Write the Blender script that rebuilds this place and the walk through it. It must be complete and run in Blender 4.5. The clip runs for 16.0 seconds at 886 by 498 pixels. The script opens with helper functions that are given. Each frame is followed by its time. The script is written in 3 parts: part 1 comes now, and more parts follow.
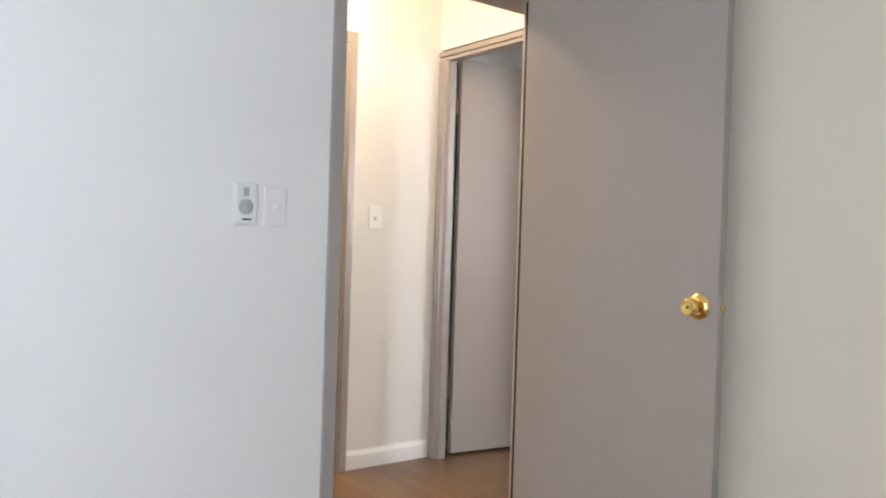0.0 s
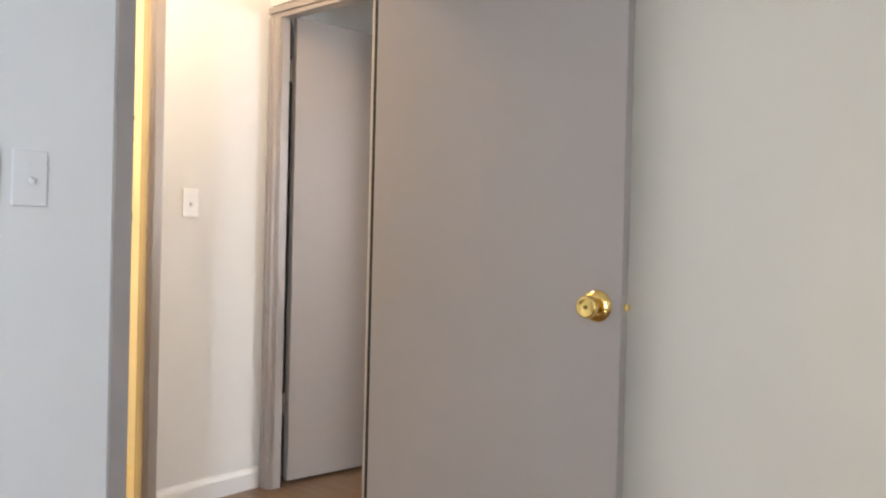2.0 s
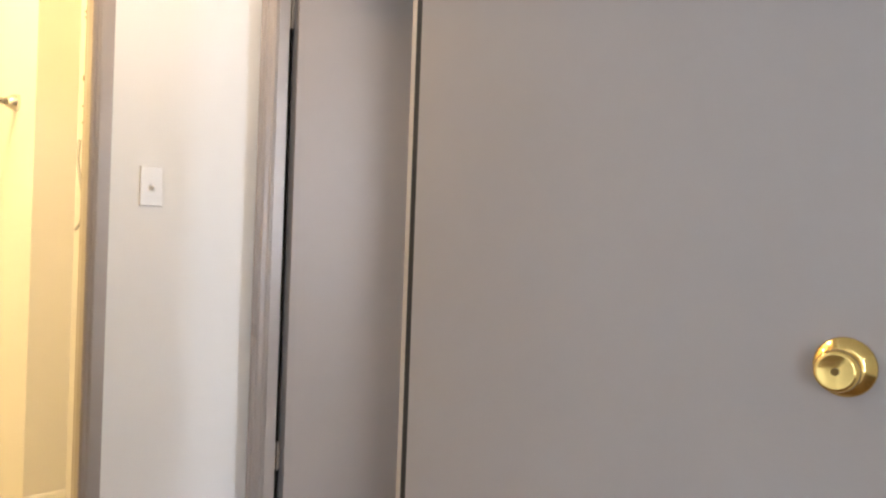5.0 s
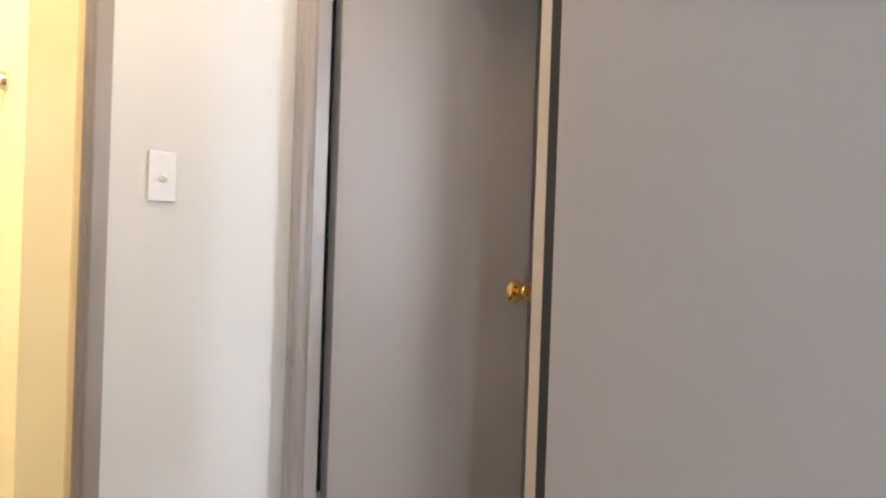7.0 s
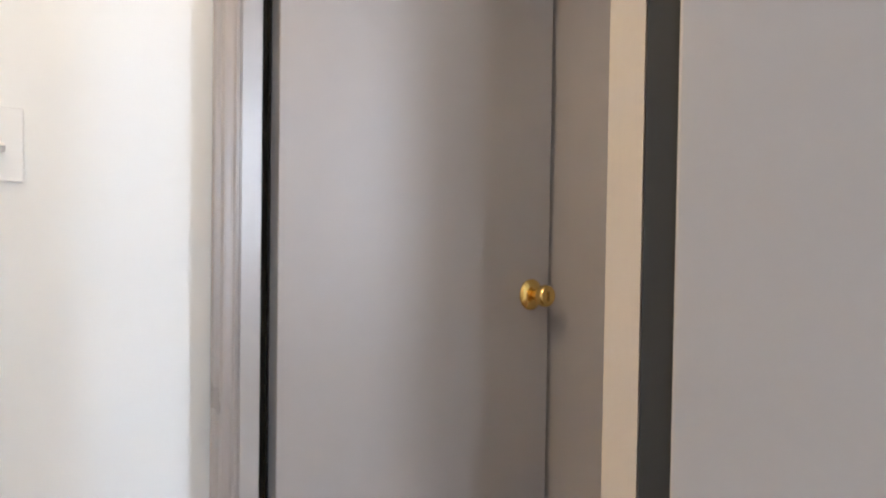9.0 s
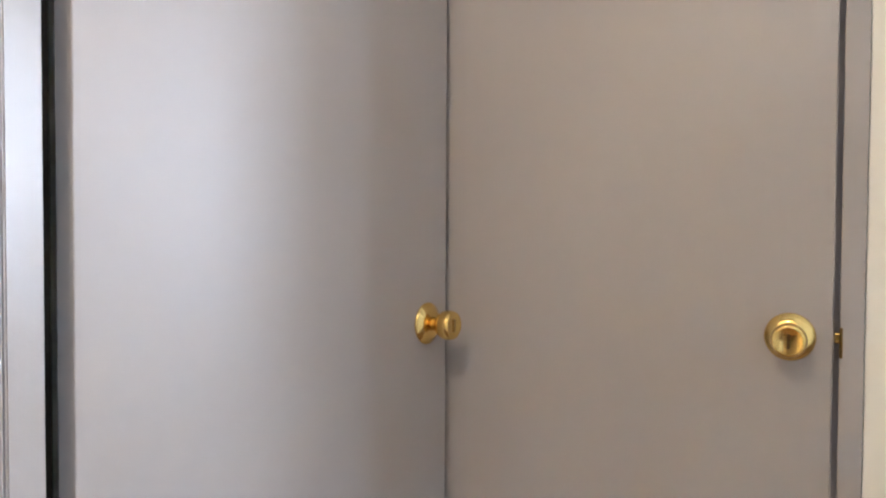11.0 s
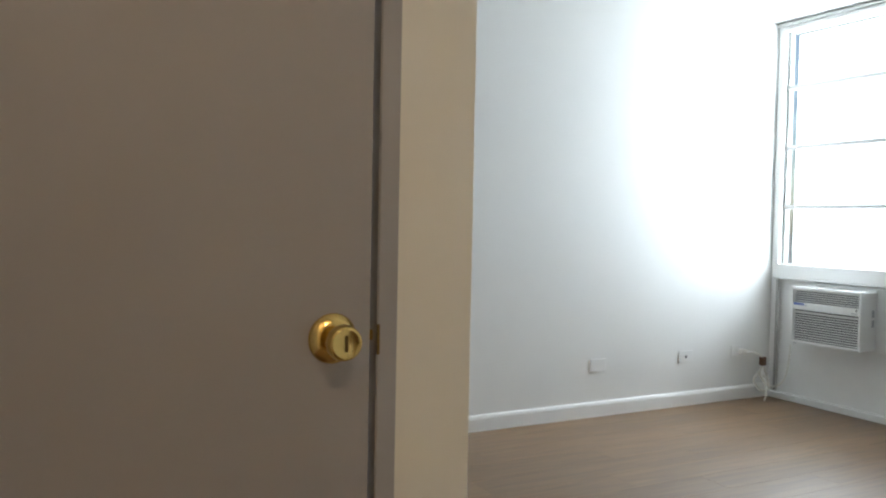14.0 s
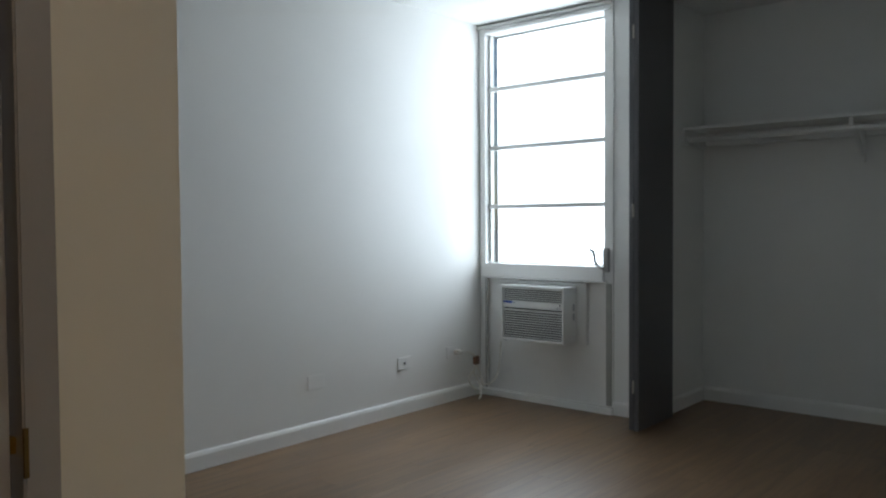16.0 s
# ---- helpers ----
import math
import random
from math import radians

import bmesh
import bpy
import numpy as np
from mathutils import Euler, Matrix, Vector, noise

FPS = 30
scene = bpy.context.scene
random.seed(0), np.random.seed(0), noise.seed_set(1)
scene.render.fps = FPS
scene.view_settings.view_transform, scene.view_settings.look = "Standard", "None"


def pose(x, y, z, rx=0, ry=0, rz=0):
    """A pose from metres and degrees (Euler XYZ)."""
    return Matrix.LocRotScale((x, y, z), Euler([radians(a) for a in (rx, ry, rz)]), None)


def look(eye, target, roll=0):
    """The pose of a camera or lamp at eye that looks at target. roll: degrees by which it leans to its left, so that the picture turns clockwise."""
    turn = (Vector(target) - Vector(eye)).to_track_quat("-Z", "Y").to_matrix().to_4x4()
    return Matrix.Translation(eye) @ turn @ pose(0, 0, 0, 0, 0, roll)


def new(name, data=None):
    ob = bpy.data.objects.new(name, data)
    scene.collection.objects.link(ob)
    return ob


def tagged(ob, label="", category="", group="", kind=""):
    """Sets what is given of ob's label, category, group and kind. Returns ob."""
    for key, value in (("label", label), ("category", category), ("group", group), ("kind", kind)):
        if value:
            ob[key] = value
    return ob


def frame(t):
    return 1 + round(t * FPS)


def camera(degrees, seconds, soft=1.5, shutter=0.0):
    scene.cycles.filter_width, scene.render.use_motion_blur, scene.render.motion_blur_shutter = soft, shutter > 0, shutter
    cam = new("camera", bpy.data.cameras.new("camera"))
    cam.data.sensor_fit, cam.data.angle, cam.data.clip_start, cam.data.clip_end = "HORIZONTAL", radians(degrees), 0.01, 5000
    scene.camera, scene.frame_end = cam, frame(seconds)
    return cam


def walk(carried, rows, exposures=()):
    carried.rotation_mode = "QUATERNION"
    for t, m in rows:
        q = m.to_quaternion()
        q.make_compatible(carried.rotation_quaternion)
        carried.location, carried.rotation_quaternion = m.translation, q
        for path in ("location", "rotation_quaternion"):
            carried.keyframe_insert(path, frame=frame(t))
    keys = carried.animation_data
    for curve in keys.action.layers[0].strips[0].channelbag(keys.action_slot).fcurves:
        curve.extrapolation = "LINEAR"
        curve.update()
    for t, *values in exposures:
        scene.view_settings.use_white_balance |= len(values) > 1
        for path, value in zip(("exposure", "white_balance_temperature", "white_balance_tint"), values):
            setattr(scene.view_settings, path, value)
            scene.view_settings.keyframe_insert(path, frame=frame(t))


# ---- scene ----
cam = camera(58.3, 16.0, soft=2.2)
PATH = [
    (0, (-0.161, -2.131, 1.098), (1.064, -0.55, 1.081), 1.8),
    (0.5, (-0.038, -2.027, 1.088), (1.258, -0.505, 1.074), 1.6),
    (1, (0.055, -1.922, 1.083), (1.432, -0.471, 1.069), 1.5),
    (1.5, (0.114, -1.812, 1.083), (1.576, -0.448, 1.065), 1.4),
    (2, (0.18, -1.702, 1.077), (1.702, -0.405, 1.059), 1.4),
    (2.5, (0.28, -1.604, 1.073), (1.829, -0.339, 1.054), 1.5),
    (3, (0.389, -1.506, 1.072), (1.945, -0.25, 1.049), 1.6),
    (5.5, (0.809, -0.922, 1.073), (2.313, 0.396, 1.06), 2.2),
    (6, (0.868, -0.812, 1.076), (2.364, 0.515, 1.061), 2.0),
    (6.5, (0.935, -0.695, 1.075), (2.423, 0.641, 1.049), 0.8),
    (7, (1.017, -0.589, 1.075), (2.499, 0.755, 1.063), 2.0),
    (7.5, (1.127, -0.499, 1.071), (2.588, 0.866, 1.043), 0.9),
    (8, (1.244, -0.409, 1.079), (2.694, 0.967, 1.034), 0.8),
    (10.5, (1.768, 0.16, 1.097), (3.43, 1.272, 1.04), 0.8),
    (11, (1.779, 0.299, 1.112), (3.58, 1.165, 1.05), 0.3),
    (11.5, (1.76, 0.461, 1.12), (3.692, 0.977, 1.076), 0.3),
    (12, (1.813, 0.618, 1.12), (3.81, 0.72, 1.085), 0.0),
    (12.5, (1.856, 0.715, 1.119), (3.841, 0.481, 1.07), 0.4),
    (13, (1.883, 0.788, 1.117), (3.806, 0.24, 1.061), 1.0),
    (13.5, (1.905, 0.815, 1.127), (3.749, 0.043, 1.058), 1.7),
    (14, (2.019, 0.757, 1.118), (3.784, -0.181, 1.045), 1.1),
    (14.5, (2.126, 0.703, 1.118), (3.796, -0.395, 1.038), 0.9),
    (15, (2.202, 0.654, 1.119), (3.768, -0.588, 1.043), 0.4),
    (15.5, (2.272, 0.619, 1.12), (3.714, -0.765, 1.052), -0.0),
    (16, (2.368, 0.576, 1.144), (3.666, -0.944, 1.077), -0.4),
]
walk(cam, [(t, look(eye, target, roll)) for t, eye, target, roll in PATH],
     exposures=[(0, 0.2, 7000, 18), (3.0, 0.22, 7000, 18), (5.5, 0.27, 6600, 17), (8.2, 0.32, 6300, 15), (10.3, 0.76, 5800, 13), (11.5, 0.9, 5800, 13),
                (12.5, 0.82, 6300, 13), (13.0, 0.42, 6500, 13), (13.5, -0.03, 6600, 13), (14.0, -0.45, 6500, 10), (14.5, -0.75, 6500, 10),
                (15.0, -1.08, 6500, 10), (15.5, -1.35, 6450, 10), (16.0, -1.6, 6400, 10)])

# ---- world, sun and lamps ----
world = bpy.data.worlds.new("world")
scene.world = world
world.use_nodes = True
wn = world.node_tree.nodes
sky = wn.new("ShaderNodeTexSky")
sky.sky_type = "NISHITA"
sky.sun_disc = False
sky.sun_elevation, sky.sun_rotation = radians(52), radians(40)
world.node_tree.links.new(sky.outputs[0], wn["Background"].inputs[0])
wn["Background"].inputs[1].default_value = 0.15


def lamp(name, kind, m, energy, color, size=0.1, size_y=None):
    data = bpy.data.lights.new(name, kind)
    data.energy, data.color = energy, color
    if kind == "AREA":
        data.shape, data.size, data.size_y = "RECTANGLE", size, size_y or size
    elif kind == "POINT":
        data.shadow_soft_size = size
    else:
        data.angle = size
    ob = new(name, data)
    ob.matrix_world = m
    return ob


sun_dir = Vector((math.sin(radians(40)) * math.cos(radians(52)), math.cos(radians(40)) * math.cos(radians(52)), math.sin(radians(52))))
lamp("sun", "SUN", look(sun_dir * 20, (0, 0, 0)), 3.0, (1.0, 0.95, 0.88), radians(0.5))
# area lamp for daylight from an unseen window, narrowed to sharpen its shadow edge
lamp("daylight_bedroom", "AREA", look((-1.75, -3.30, 1.25), (-1.75, 0, 1.25)), 116, (0.68, 0.83, 1.0), 0.34, 1.80)
lamp("daylight_room", "AREA", look((5.118, -3.725, 1.62), (5.118, 0, 1.62)), 70, (0.80, 0.90, 1.0), 0.86, 1.48)
lamp("hall_lamp", "POINT", pose(1.48, 0.62, 2.33), 20.5, (1.0, 0.80, 0.57), 0.07)
lamp("bathroom_lamp", "POINT", pose(1.0, 1.75, 2.2), 42, (1.0, 0.70, 0.30), 0.10)


# ---- materials ----
def material(name, color, rough=0.5, metal=0.0, vary=0.06, scale=6.0, bump=0.05, fine=180.0, coat=0.0, per_object=0.0):
    m = bpy.data.materials.new(name)
    m.use_nodes = True
    n, l = m.node_tree.nodes, m.node_tree.links
    p = n["Principled BSDF"]
    p.inputs["Metallic"].default_value = metal
    p.inputs["Coat Weight"].default_value = coat
    tc = n.new("ShaderNodeTexCoord")
    big, small = n.new("ShaderNodeTexNoise"), n.new("ShaderNodeTexNoise")
    big.inputs["Scale"].default_value, big.inputs["Detail"].default_value = scale, 4
    small.inputs["Scale"].default_value, small.inputs["Detail"].default_value = fine, 3
    for x in (big, small):
        l.new(tc.outputs["Object"], x.inputs["Vector"])
    ramp = n.new("ShaderNodeMapRange")
    ramp.inputs["To Min"].default_value, ramp.inputs["To Max"].default_value = 1 - vary, 1 + vary
    ramp.inputs["From Min"].default_value, ramp.inputs["From Max"].default_value = 0.3, 0.7
    l.new(big.outputs["Fac"], ramp.inputs["Value"])
    mul = n.new("ShaderNodeVectorMath")
    mul.operation = "SCALE"
    mul.inputs[0].default_value = color
    l.new(ramp.outputs[0], mul.inputs["Scale"])
    l.new(mul.outputs[0], p.inputs["Base Color"])
    rr = n.new("ShaderNodeMapRange")
    rr.inputs["To Min"].default_value, rr.inputs["To Max"].default_value = max(0.03, rough - 0.06), rough + 0.06
    l.new(big.outputs["Fac"], rr.inputs["Value"])
    l.new(rr.outputs[0], p.inputs["Roughness"])
    if bump:
        b = n.new("ShaderNodeBump")
        b.inputs["Strength"].default_value, b.inputs["Distance"].default_value = bump, 0.002
        l.new(small.outputs["Fac"], b.inputs["Height"])
        l.new(b.outputs[0], p.inputs["Normal"])
    return m


def plank_material():
    m = bpy.data.materials.new("vinyl_oak")
    m.use_nodes = True
    n, l = m.node_tree.nodes, m.node_tree.links
    p = n["Principled BSDF"]
    tc, mp, info = n.new("ShaderNodeTexCoord"), n.new("ShaderNodeMapping"), n.new("ShaderNodeObjectInfo")
    mp.inputs["Scale"].default_value = (14, 1.1, 4)
    add = n.new("ShaderNodeVectorMath")
    mulr = n.new("ShaderNodeMath")
    mulr.operation, mulr.inputs[1].default_value = "MULTIPLY", 37.0
    l.new(info.outputs["Random"], mulr.inputs[0])
    l.new(tc.outputs["Object"], add.inputs[0])
    l.new(mulr.outputs[0], add.inputs[1])
    l.new(add.outputs[0], mp.inputs["Vector"])
    g = n.new("ShaderNodeTexNoise")
    g.inputs["Scale"].default_value, g.inputs["Detail"].default_value, g.inputs["Distortion"].default_value = 2.2, 8, 0.6
    l.new(mp.outputs[0], g.inputs["Vector"])
    r = n.new("ShaderNodeValToRGB")
    r.color_ramp.elements[0].position, r.color_ramp.elements[0].color = 0.3, (0.135, 0.078, 0.040, 1)
    r.color_ramp.elements[1].position, r.color_ramp.elements[1].color = 0.7, (0.235, 0.146, 0.080, 1)
    l.new(g.outputs["Fac"], r.inputs["Fac"])
    tone = n.new("ShaderNodeMapRange")
    tone.inputs["To Min"].default_value, tone.inputs["To Max"].default_value = 0.9, 1.1
    l.new(info.outputs["Random"], tone.inputs["Value"])
    sc = n.new("ShaderNodeVectorMath")
    sc.operation = "SCALE"
    l.new(r.outputs[0], sc.inputs[0])
    l.new(tone.outputs[0], sc.inputs["Scale"])
    l.new(sc.outputs[0], p.inputs["Base Color"])
    rg = n.new("ShaderNodeMapRange")
    rg.inputs["To Min"].default_value, rg.inputs["To Max"].default_value = 0.3, 0.45
    l.new(g.outputs["Fac"], rg.inputs["Value"])
    l.new(rg.outputs[0], p.inputs["Roughness"])
    b = n.new("ShaderNodeBump")
    b.inputs["Strength"].default_value, b.inputs["Distance"].default_value = 0.15, 0.001
    l.new(g.outputs["Fac"], b.inputs["Height"])
    l.new(b.outputs[0], p.inputs["Normal"])
    return m


def glass_material():
    m = bpy.data.materials.new("window_glass")
    m.use_nodes = True
    p = m.node_tree.nodes["Principled BSDF"]
    p.inputs["Base Color"].default_value = (0.95, 0.98, 0.97, 1)
    p.inputs["Transmission Weight"].default_value = 1.0
    p.inputs["Roughness"].default_value = 0.02
    p.inputs["IOR"].default_value = 1.45
    return m


WALL = material("white_wall_paint", (0.80, 0.80, 0.775), 0.55, vary=0.015, scale=2.2, bump=0.12, fine=140)
CREAM = material("cream_wall_paint", (0.80, 0.73, 0.61), 0.55, vary=0.015, scale=2.2, bump=0.12, fine=140)
CEIL = material("ceiling_paint", (0.82, 0.82, 0.80), 0.7, vary=0.015, scale=3, bump=0.15, fine=120)
TRIM = material("white_trim_paint", (0.83, 0.83, 0.81), 0.35, vary=0.02, scale=5, bump=0.04)
TAUPE = material("taupe_door_paint", (0.372, 0.332, 0.303), 0.42, vary=0.03, scale=1.8, bump=0.05, fine=220)
FRAME = material("taupe_frame_paint", (0.365, 0.33, 0.305), 0.3, vary=0.05, scale=5, bump=0.06)
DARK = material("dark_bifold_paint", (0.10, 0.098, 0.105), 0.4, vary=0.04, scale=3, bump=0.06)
# near-black colour standing in for the shade inside door gaps
GAP_SHADE = material("painted_gap_shade", (0.02, 0.019, 0.018), 0.8, vary=0.05, bump=0)
BRASS = material("polished_brass", (0.87, 0.60, 0.20), 0.16, 1.0, vary=0.04, scale=30, bump=0.02)
BRASS_DARK = material("keyhole_brass", (0.20, 0.12, 0.04), 0.35, 1.0, vary=0.1, scale=40, bump=0.0)
STEEL = material("painted_hinge_steel", (0.42, 0.38, 0.33), 0.4, 0.3, vary=0.08, scale=30, bump=0.05)
PLASTIC = material("white_plastic", (0.80, 0.80, 0.78), 0.32, vary=0.015, scale=12, bump=0.0)
PLASTIC_GREY = material("grey_plastic", (0.42, 0.43, 0.44), 0.4, vary=0.03, scale=20, bump=0.0)
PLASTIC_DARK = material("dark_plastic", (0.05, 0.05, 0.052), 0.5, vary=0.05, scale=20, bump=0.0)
BLUE = material("blue_print", (0.03, 0.08, 0.36), 0.4, vary=0.03, scale=20, bump=0.0)
BROWN = material("brown_plug_tag", (0.15, 0.07, 0.035), 0.5, vary=0.1, scale=30, bump=0.0)
CABLE = material("ivory_cable", (0.70, 0.68, 0.62), 0.45, vary=0.03, scale=20, bump=0.0)
ALU = material("painted_aluminium", (0.66, 0.66, 0.64), 0.4, 0.1, vary=0.03, scale=8, bump=0.03)
ALU_DARK = material("worn_aluminium", (0.40, 0.40, 0.38), 0.4, 0.4, vary=0.08, scale=14, bump=0.04)
CHROME = material("chrome", (0.75, 0.75, 0.74), 0.12, 1.0, vary=0.03, scale=20, bump=0.0)
TILE = material("bathroom_floor", (0.62, 0.58, 0.48), 0.3, vary=0.05, scale=8, bump=0.03)
GROUND = material("outdoor_ground", (0.30, 0.30, 0.27), 0.9, vary=0.2, scale=0.5, bump=0.2)
FACADE = material("pale_facade", (0.78, 0.74, 0.62), 0.8, vary=0.04, scale=1, bump=0.1)
PLANK = plank_material()
GLASS = glass_material()


# ---- mesh helpers ----
def box(bm, a, b, bevel=0.0, m=None):
    """An axis-aligned block between two corners, edges bevelled."""
    a, b = Vector(a), Vector(b)
    lo = Vector(min(p, q) for p, q in zip(a, b))
    hi = Vector(max(p, q) for p, q in zip(a, b))
    made = bmesh.ops.create_cube(bm, size=1, matrix=Matrix.LocRotScale((lo + hi) / 2, None, hi - lo))
    vs = made["verts"]
    if bevel:
        es = list({e for v in vs for e in v.link_edges})
        out = bmesh.ops.bevel(bm, geom=es, offset=bevel, segments=2, affect="EDGES", profile=0.5)
        vs = list({v for f in out["faces"] for v in f.verts} | {v for v in vs if v.is_valid})
    if m is not None:
        bmesh.ops.transform(bm, matrix=m, verts=vs)
    return vs


def lathe(bm, profile, m, seg=32):
    """A solid of revolution about its own z from (radius, height) pairs."""
    rings = []
    for r, h in profile:
        rings.append([bm.verts.new(m @ Vector((max(r, 1e-4) * math.cos(2 * math.pi * i / seg), max(r, 1e-4) * math.sin(2 * math.pi * i / seg), h))) for i in range(seg)])
    for p, q in zip(rings, rings[1:]):
        for i in range(seg):
            bm.faces.new((p[i], p[(i + 1) % seg], q[(i + 1) % seg], q[i]))
    bm.faces.new(rings[0][::-1])
    bm.faces.new(rings[-1])


def tube(bm, pts, r, seg=10):
    """A round cable along a smooth line through the given points."""
    pts = [Vector(p) for p in pts]
    ext = [pts[0] * 2 - pts[1]] + pts + [pts[-1] * 2 - pts[-2]]
    line = []
    for i in range(1, len(ext) - 2):
        a, b, c, d = ext[i - 1:i + 3]
        for k in range(8):
            s = k / 8
            line.append(0.5 * ((2 * b) + (c - a) * s + (2 * a - 5 * b + 4 * c - d) * s * s + (3 * b - a - 3 * c + d) * s ** 3))
    line.append(pts[-1])
    rings = []
    for i, p in enumerate(line):
        d = (line[min(i + 1, len(line) - 1)] - line[max(i - 1, 0)]).normalized()
        u = d.orthogonal().normalized() if not rings else (u - d * u.dot(d)).normalized()
        v = d.cross(u)
        rings.append([bm.verts.new(p + r * (math.cos(2 * math.pi * k / seg) * u + math.sin(2 * math.pi * k / seg) * v)) for k in range(seg)])
    for p, q in zip(rings, rings[1:]):
        for k in range(seg):
            bm.faces.new((p[k], p[(k + 1) % seg], q[(k + 1) % seg], q[k]))
    bm.faces.new(rings[0][::-1])
    bm.faces.new(rings[-1])


def prism(bm, outline, z0, z1):
    """An upright prism over a plan outline."""
    lo = [bm.verts.new((x, y, z0)) for x, y in outline]
    hi = [bm.verts.new((x, y, z1)) for x, y in outline]
    n = len(lo)
    for i in range(n):
        bm.faces.new((lo[i], lo[(i + 1) % n], hi[(i + 1) % n], hi[i]))
    bm.faces.new(lo[::-1])
    bm.faces.new(hi)
    bmesh.ops.recalc_face_normals(bm, faces=bm.faces)


def mesh_of(name, bm, mat, smooth=False):
    bmesh.ops.recalc_face_normals(bm, faces=bm.faces)
    me = bpy.data.meshes.new(name)
    bm.to_mesh(me)
    bm.free()
    me.materials.append(mat)
    if smooth:
        for p in me.polygons:
            p.use_smooth = len(p.vertices) == 4
    return me


def part(name, bm, mat, parent, label="", smooth=False):
    ob = new(name, mesh_of(name, bm, mat, smooth))
    ob.parent = parent
    if label:
        tagged(ob, label)
    return ob


def part_box(name, a, b, mat, parent, label="", bevel=0.002):
    bm = bmesh.new()
    box(bm, a, b, bevel)
    return part(name, bm, mat, parent, label)


def thing(name, m, label, category, group="", kind=""):
    ob = new(name)
    ob.matrix_world = m
    ob.empty_display_size = 0.1
    return tagged(ob, label, category, group, kind)


def structure(name, blocks, mat, label, category="wall", bevel=0.0):
    bm = bmesh.new()
    for a, b in blocks:
        box(bm, a, b, bevel)
    return tagged(new(name, mesh_of(name, bm, mat)), label, category, kind="structure")


# ---- structure ----
H, LOW = 2.436, -0.02
structure("floor", [((-2.7, -4.5, -0.14), (5.8, 3.1, LOW))], TILE, "concrete subfloor under the wood planks", "floor")
structure("ceiling_bedroom", [((-2.7, -3.4, H), (2.30, 1.213, H + 0.12))], CEIL, "smooth white painted bedroom and hall ceiling", "ceiling")
structure("ceiling_room", [((2.30, -4.46, H), (5.76, 1.346, H + 0.12))], CEIL, "smooth white painted ceiling of the room", "ceiling")
structure("ceiling_bathroom", [((0.2, 1.213, 2.34), (2.2, 3.0, 2.46))], CEIL, "white bathroom ceiling", "ceiling")
D1L, D1R, D1T = 1.042, 1.965, 2.018
structure("wall_bedroom_hall", [((-2.7, 0.0, LOW), (D1L, 0.09, H)), ((D1L, 0.0, D1T), (D1R, 0.09, H)), ((D1R, 0.0, LOW), (2.30, 0.04, H))],
          WALL, "white painted bedroom wall with a doorway to the hall")
structure("wall_cream", [((1.965, -3.25, LOW), (2.075, 0.0, H))], CREAM, "cream painted bedroom side wall behind the door")
structure("wall_bedroom_west", [((-2.7, -3.25, LOW), (-2.6, 0.0, H))], WALL, "plain white bedroom end wall")
# out of view; the slot's size is chosen to shape the daylight
structure("wall_bedroom_window", [((-2.7, -3.37, LOW), (-1.91, -3.25, H)), ((-1.59, -3.37, LOW), (2.075, -3.25, H)),
                                  ((-1.91, -3.37, LOW), (-1.59, -3.25, 0.32)), ((-1.91, -3.37, 2.18), (-1.59, -3.25, H))],
          WALL, "white bedroom wall with an unseen opening sized to shape the daylight")
structure("wall_hall_back", [((1.801, 1.113, LOW), (2.30, 1.213, H)), ((0.92, 1.113, 2.072), (1.801, 1.213, H)), ((-2.7, 1.113, LOW), (0.92, 1.213, H))],
          WALL, "cream-white hall wall beside the bathroom doorway")
structure("wall_hall_west", [((-2.7, 0.09, LOW), (-2.6, 1.113, H))], WALL, "plain white wall at the hall's end")
structure("wall_hall_door", [((2.30, 1.103, LOW), (2.347, 1.346, H)), ((2.347, 1.216, LOW), (2.412, 1.346, H)), ((2.30, 0.086, 2.075), (2.412, 1.103, H)), ((2.30, 0.086, LOW), (2.412, 0.111, 2.075))],
          WALL, "cream-white hall wall over the doorway to the room")
structure("wall_vestibule_north", [((2.412, 1.16, LOW), (3.246, 1.26, H))], WALL, "white wall behind the open door")
structure("wall_closet_door", [((3.143, 0.106, LOW), (3.246, 0.241, H)), ((3.143, 1.099, LOW), (3.246, 1.16, H)), ((3.143, 0.241, 2.08), (3.246, 1.099, H))],
          CREAM, "cream painted wall around the closed door")
structure("wall_room_north", [((3.246, 0.106, LOW), (5.62, 0.206, H))], WALL, "plain white wall behind the closed door")
structure("wall_room_east", [((5.62, -3.74, LOW), (5.74, 0.206, H))], WALL, "white painted wall washed by window light")
structure("wall_room_west", [((2.30, -4.458, LOW), (2.405, 0.086, H))], WALL, "plain white side wall of the room")
structure("wall_room_window", [((4.39, -3.74, LOW), (4.63, -3.62, H)), ((5.612, -3.74, LOW), (5.62, -3.62, H)), ((4.63, -3.74, 2.425), (5.612, -3.62, H))],
          WALL, "white wall pier beside the window")
structure("wall_closet_side", [((4.39, -4.348, LOW), (4.50, -3.74, H))], WALL, "white painted closet side wall")
structure("wall_closet_back", [((2.405, -4.458, LOW), (4.50, -4.348, H))], WALL, "white painted closet back wall")
structure("wall_bathroom_east", [((2.065, 1.213, LOW), (2.19, 2.95, 2.34))], WALL, "white bathroom wall in yellow lamp light")
structure("wall_bathroom_alcove", [((1.915, 1.90, LOW), (2.065, 2.85, 2.34))], WALL, "white bathroom wall at the end of the shower alcove")
structure("wall_bathroom_north", [((0.2, 2.85, LOW), (2.065, 2.95, 2.34))], WALL, "white bathroom end wall")
